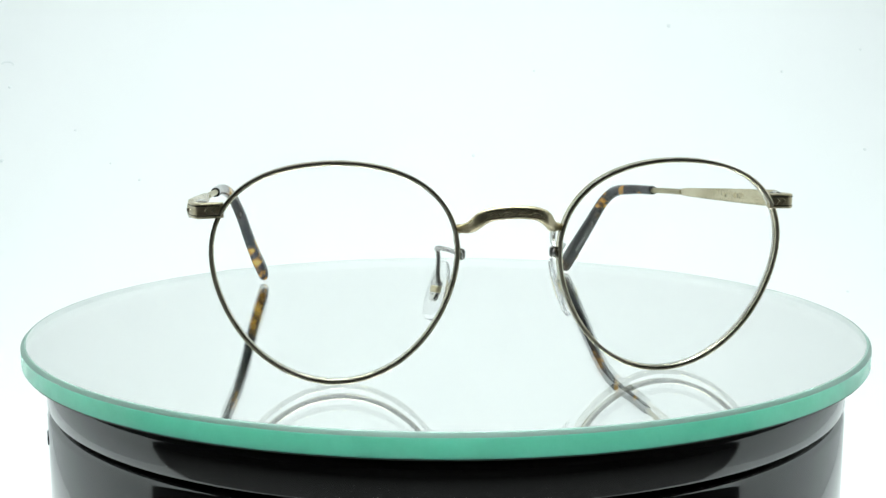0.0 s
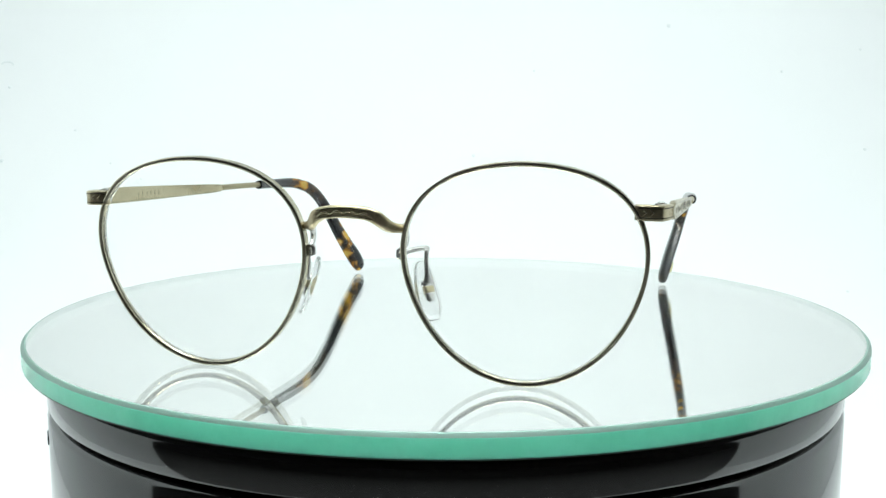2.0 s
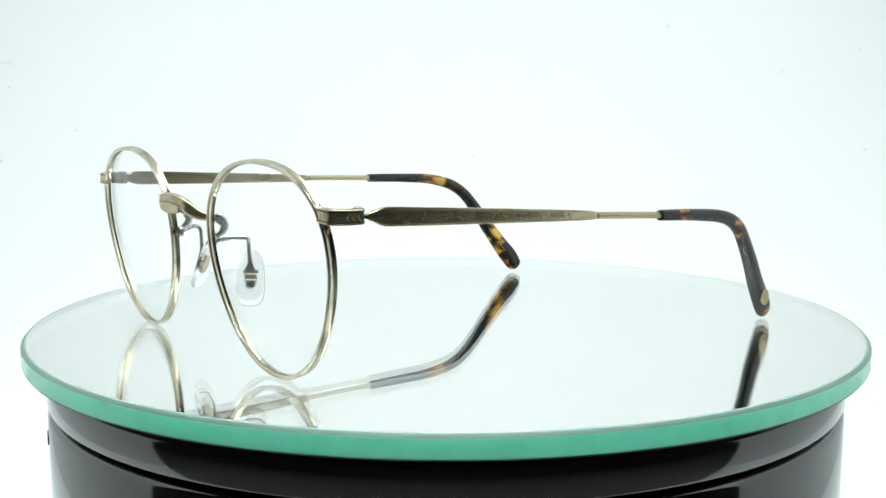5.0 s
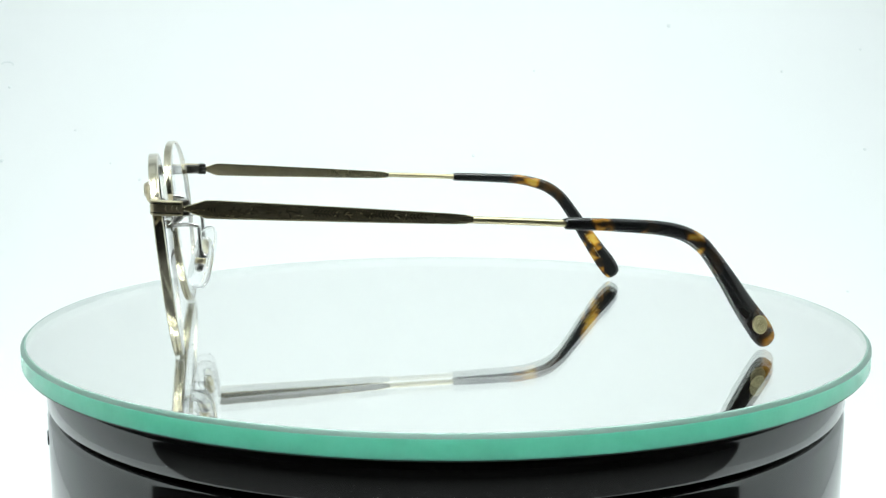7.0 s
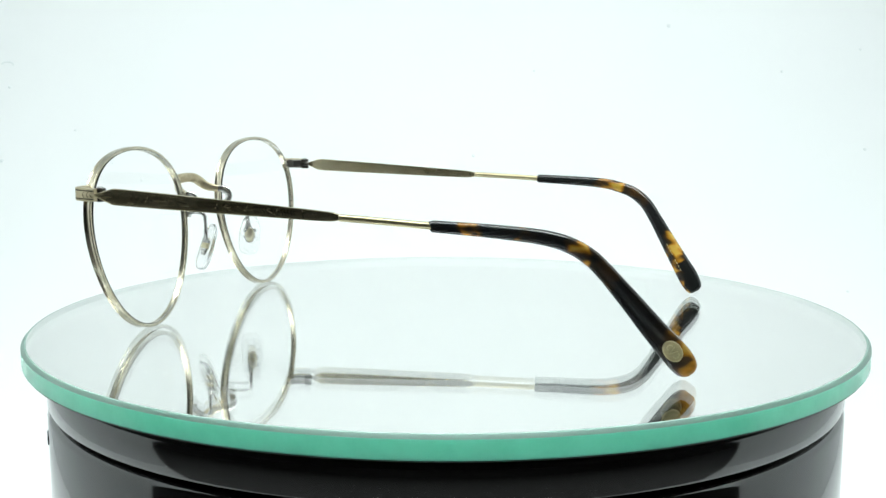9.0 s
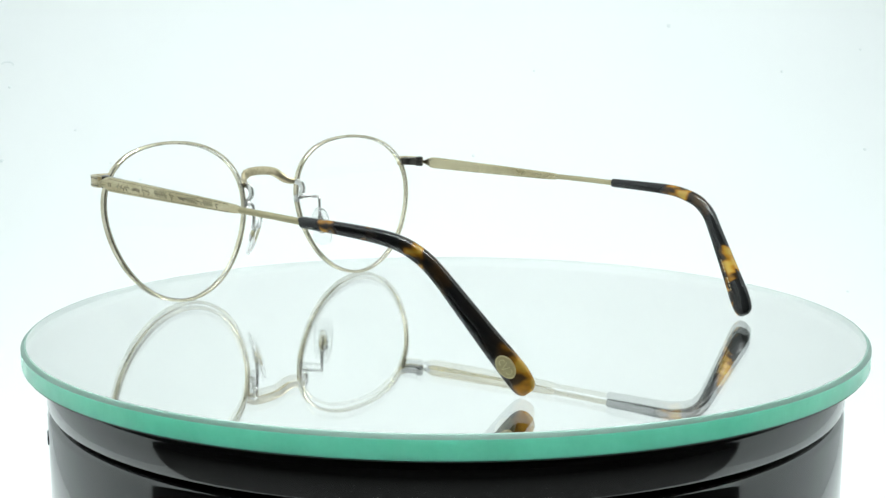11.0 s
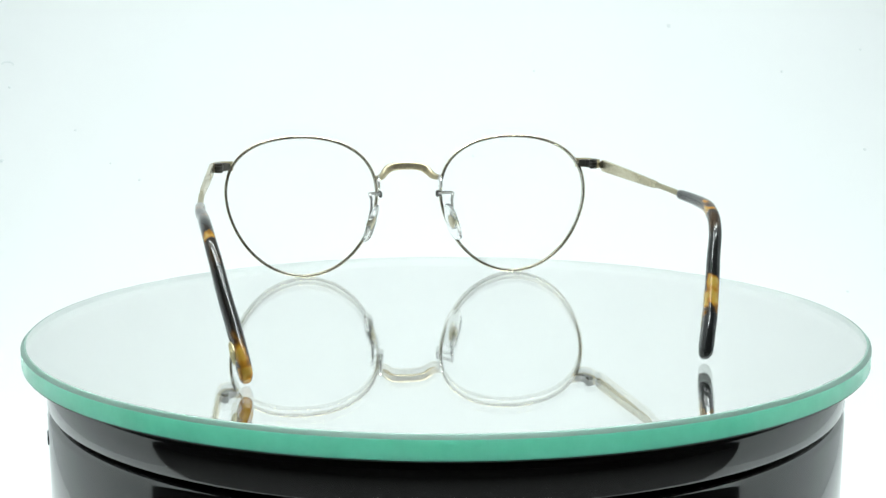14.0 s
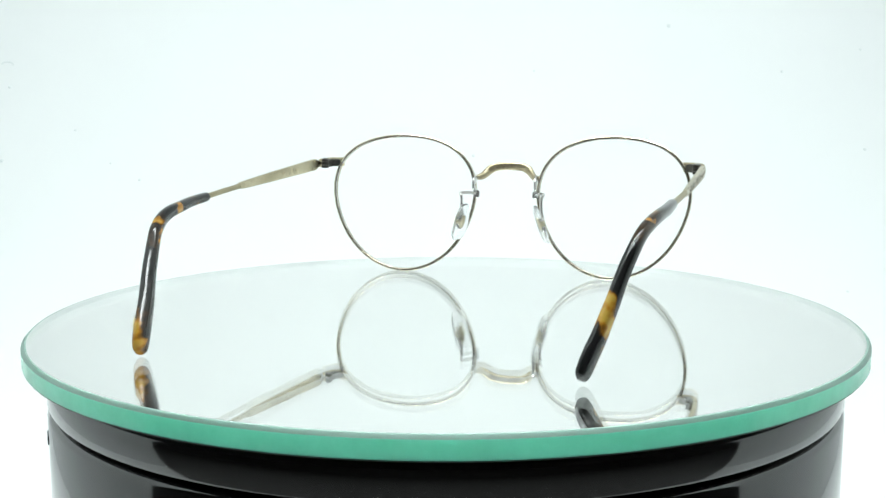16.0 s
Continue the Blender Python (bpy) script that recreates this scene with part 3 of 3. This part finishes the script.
def pad(side, root):
    s = side
    # bracket behind the bridge's foot, then the arm
    rows = [(9.9, -1.2, 31.4, 0.8, 0.5), (10.0, 0.3, 31.4, 1.0, 0.5), (10.15, 1.7, 30.7, 1.1, 0.5), (10.2, 2.3, 29.4, 1.0, 0.5), (10.15, 1.8, 28.2, 0.8, 0.48), (10.0, 0.5, 27.3, 0.55, 0.4), (9.8, -0.2, 26.5, 0.8, 0.45), (9.7, -0.4, 26.0, 0.85, 0.45), (9.65, -0.5, 25.4, 0.5, 0.4)]
    part("pad_bracket", sweep(rows_of(s, smooth_path(rows, 5)), up=(1, 0, 0), n=14, power=3.0), silver, root, "curled silver pad bracket")
    part("pad_joint", sweep(rows_of(s, [(9.75, -0.75, 26.3, 0.8, 1.0), (9.75, -0.6, 26.3, 1.0, 1.2), (9.8, 0.3, 26.3, 1.0, 1.2), (9.8, 0.45, 26.3, 0.8, 1.0)]), n=14, power=3.0), silver, root, "small dark steel joint of the pad arm")
    rows = [(9.8, -0.1, 26.3, 0.54, 0.54), (11.3, 2.2, 26.75, 0.52, 0.52), (12.9, 4.2, 26.95, 0.50, 0.50), (13.5, 5.4, 26.9, 0.50, 0.50), (13.5, 6.1, 26.6, 0.50, 0.50), (13.2, 6.5, 25.9, 0.50, 0.50), (13.1, 6.6, 24.2, 0.48, 0.5), (13.2, 6.7, 21.9, 0.54, 0.54), (13.3, 6.7, 20.8, 0.5, 0.75), (13.5, 6.6, 19.5, 0.5, 1.35)]
    part("pad_arm", sweep(rows_of(s, smooth_path(rows, 5)), up=(0.55 * s, 0.8, 0.1), n=10), silver, root, "bent silver nose pad arm")
    # pad: clear, rounded, standing between rim and nose
    bm = bmesh.new()
    bmesh.ops.create_uvsphere(bm, u_segments=32, v_segments=20, radius=1.0)
    for v in bm.verts:
        x, y, z = v.co
        wide = 1.04 - 0.2 * z
        v.co = Vector((math.copysign(abs(x) ** 0.75, x) * 0.75, math.copysign(abs(y) ** 0.7, y) * 2.95 * wide, math.copysign(abs(z) ** 0.72, z) * 6.4))
        v.co.x += 0.018 * (v.co.y ** 2) + 0.006 * v.co.z ** 2
    turn = Matrix.Translation(Vector((s * 13.0, 7.0 if s > 0 else 7.3, 17.6))) @ Matrix.Rotation(radians(-12), 4, "X") @ Matrix.Rotation(radians(-16 * s), 4, "Y") @ Matrix.Rotation(radians(-32 * s), 4, "Z")
    if s < 0:
        bm.transform(Matrix.Diagonal((-1, 1, 1, 1)))
        bmesh.ops.reverse_faces(bm, faces=bm.faces[:])
    bm.transform(Matrix.Diagonal((MM, MM, MM, 1)) @ turn)
    p = part("nose_pad", bm, pad_plastic, root, "clear soft plastic nose pad")
    def lump(name, mat, label, sx, sy, sz, z, off, power):
        b2 = bmesh.new()
        bmesh.ops.create_uvsphere(b2, u_segments=20, v_segments=12, radius=1.0)
        for v in b2.verts:
            v.co = Vector((math.copysign(abs(v.co.x) ** power, v.co.x) * sx, math.copysign(abs(v.co.y) ** power, v.co.y) * sy, math.copysign(abs(v.co.z) ** power, v.co.z) * sz))
        b2.transform(Matrix.Diagonal((MM, MM, MM, 1)) @ turn @ Matrix.Translation((s * off, 0, z)))
        part(name, b2, mat, p, label)

    lump("pad_mount", relief_brass, "small oval pale brass plate of the pad", 0.5, 1.25, 2.3, 0.2, 0.1, 1.0)
    lump("mount_block", relief_brass, "small brass block in the pad mount", 0.6, 1.45, 0.85, 0.2, 0.8, 0.6)
    lump("mount_band", silver, "silver band of the pad mount", 0.7, 1.65, 0.3, -0.75, 0.85, 0.7)
    lump("mount_foot", silver, "rounded silver foot of the pad mount", 0.6, 1.2, 1.2, -1.3, 0.7, 0.8)
    lump("mount_cup", silver, "silver cup at the arm's end", 0.6, 1.75, 0.7, 1.45, 0.85, 0.75)
    return p


def eyeglasses():
    root = new("eyeglasses")
    tagged(root, "antique brass panto eyeglasses with tortoiseshell tips, open on the mirror", "eyeglasses")
    for s in (-1, 1):
        rim(s, root)
        lens(s, root)
        end_piece(s, root)
        pad(s, root)
    bridge(root)
    ends_b = ((62.7, 5.2, 35.85), (63.6, 64.2, 32.6))
    ends_a = ((-63.0, 5.2, 35.65), (-61.3, 63.6, 33.2))
    tb = temple(1, root, ends_b)
    ta = temple(-1, root, ends_a)
    size_stamp(tb, ends_b)
    inner_bars(ta, -1, ends_a, 0.276, 6, 1.1)
    tip_b = temple_tip(1, root, tort_b, [(63.1, 84.3, 31.35, 0.95, 1.05), (63.08, 84.8, 31.3, 1.15, 1.2), (62.7, 92.7, 30.9, 1.2, 1.3), (61.8, 99.65, 30.35, 1.25, 1.4), (61.1, 106.6, 29.6, 1.3, 1.5), (60.4, 111.7, 28.3, 1.3, 1.6), (59.6, 115.9, 26.0, 1.35, 1.7), (58.6, 119.2, 22.8, 1.4, 1.75), (57.0, 124.05, 17.0, 1.45, 2.05), (55.1, 128.9, 10.85, 1.5, 2.42), (53.6, 133.4, 5.55, 1.5, 2.75), (52.95, 135.4, 3.0, 1.45, 2.6), (52.65, 136.35, 1.72, 1.25, 2.05), (52.5, 136.8, 1.1, 0.8, 1.15)],
                       [(63.6, 63.9, 32.55, 0.76, 0.78), (63.4, 74, 32.0, 0.76, 0.78), (63.08, 85.2, 31.3, 0.76, 0.78)])
    tip_a = temple_tip(-1, root, tort_a, [(-59.9, 84.4, 32.5, 0.95, 1.05), (-59.85, 84.8, 32.5, 1.15, 1.2), (-59.4, 94.6, 32.15, 1.2, 1.3), (-58.3, 104.4, 31.6, 1.25, 1.45), (-57.2, 109.9, 30.55, 1.3, 1.55), (-56.1, 114.2, 29.0, 1.3, 1.65), (-54.8, 118.0, 26.0, 1.35, 1.7), (-53.1, 121.3, 21.3, 1.4, 1.8), (-51.5, 124.7, 15.8, 1.45, 2.1), (-49.4, 128.8, 9.3, 1.5, 2.5), (-48.0, 131.15, 5.7, 1.5, 2.75), (-47.1, 132.7, 3.15, 1.45, 2.55), (-46.7, 133.4, 1.8, 1.25, 2.0), (-46.55, 133.75, 1.2, 0.8, 1.1)],
                       [(-61.3, 63.3, 33.3, 0.76, 0.78), (-60.7, 74, 32.95, 0.76, 0.78), (-59.85, 85.1, 32.5, 0.76, 0.78)])
    for k in range(9):
        if k == 4:
            continue
        f = 0.10 + 0.085 * k
        c = Vector((-51.5 + 3.5 * f + 1.58, 124.3 + 6.2 * f, 15.4 - 10.2 * f))
        bm = box(-0.32, -0.10, -0.05, 0.32, 0.10, 0.05)
        bm.transform(Matrix.Diagonal((MM, MM, MM, 1)) @ Matrix.Translation(c) @ Matrix(((0.30, 0.0, 1.0, 0), (0.50, 0.85, 0.0, 0), (-0.82, 0.52, 0.0, 0), (0, 0, 0, 1))))
        part("tip_mark", bm, emblem_gold, tip_a)
    emblem(tip_b, (55.38, 133.25, 6.15), (-0.25, 0.60, -0.76), (1, 0.2, 0.0))
    return root


glasses = eyeglasses()


# ---- what turns ----
SPIN = [-0.42, -0.14, -0.07, -0.08, -0.05, 0.01, 0.09, 0.21, 0.34, 0.33, 0.30, 0.27, 0.17, -0.01, -0.20, -0.38, -0.42]


def turn_at(t):
    i = min(int(t), 15)
    return -15.971 - 12.9016 * t + SPIN[i] + (SPIN[i + 1] - SPIN[i]) * (t - i)


def motions():
    """The disc, its plate and the glasses turn together about the turntable's axis."""
    times = [0.5 * k for k in range(33)]
    x, y = 0.03146, -0.06273
    lean = pose(0, 0, 0, -0.1, 0, 0)    # the mirror lies a trifle askew
    walk(glasses, [(t, pose(0, 0, 0, 0, 0, turn_at(t)) @ lean @ pose(x, y, 0.0, 0, 0, 26.764)) for t in times])
    walk(disc, [(t, pose(0, 0, 0, 0, 0, turn_at(t)) @ lean) for t in times])
    walk(platform, [(t, pose(0, 0, 0, 0, 0, turn_at(t))) for t in times])


motions()
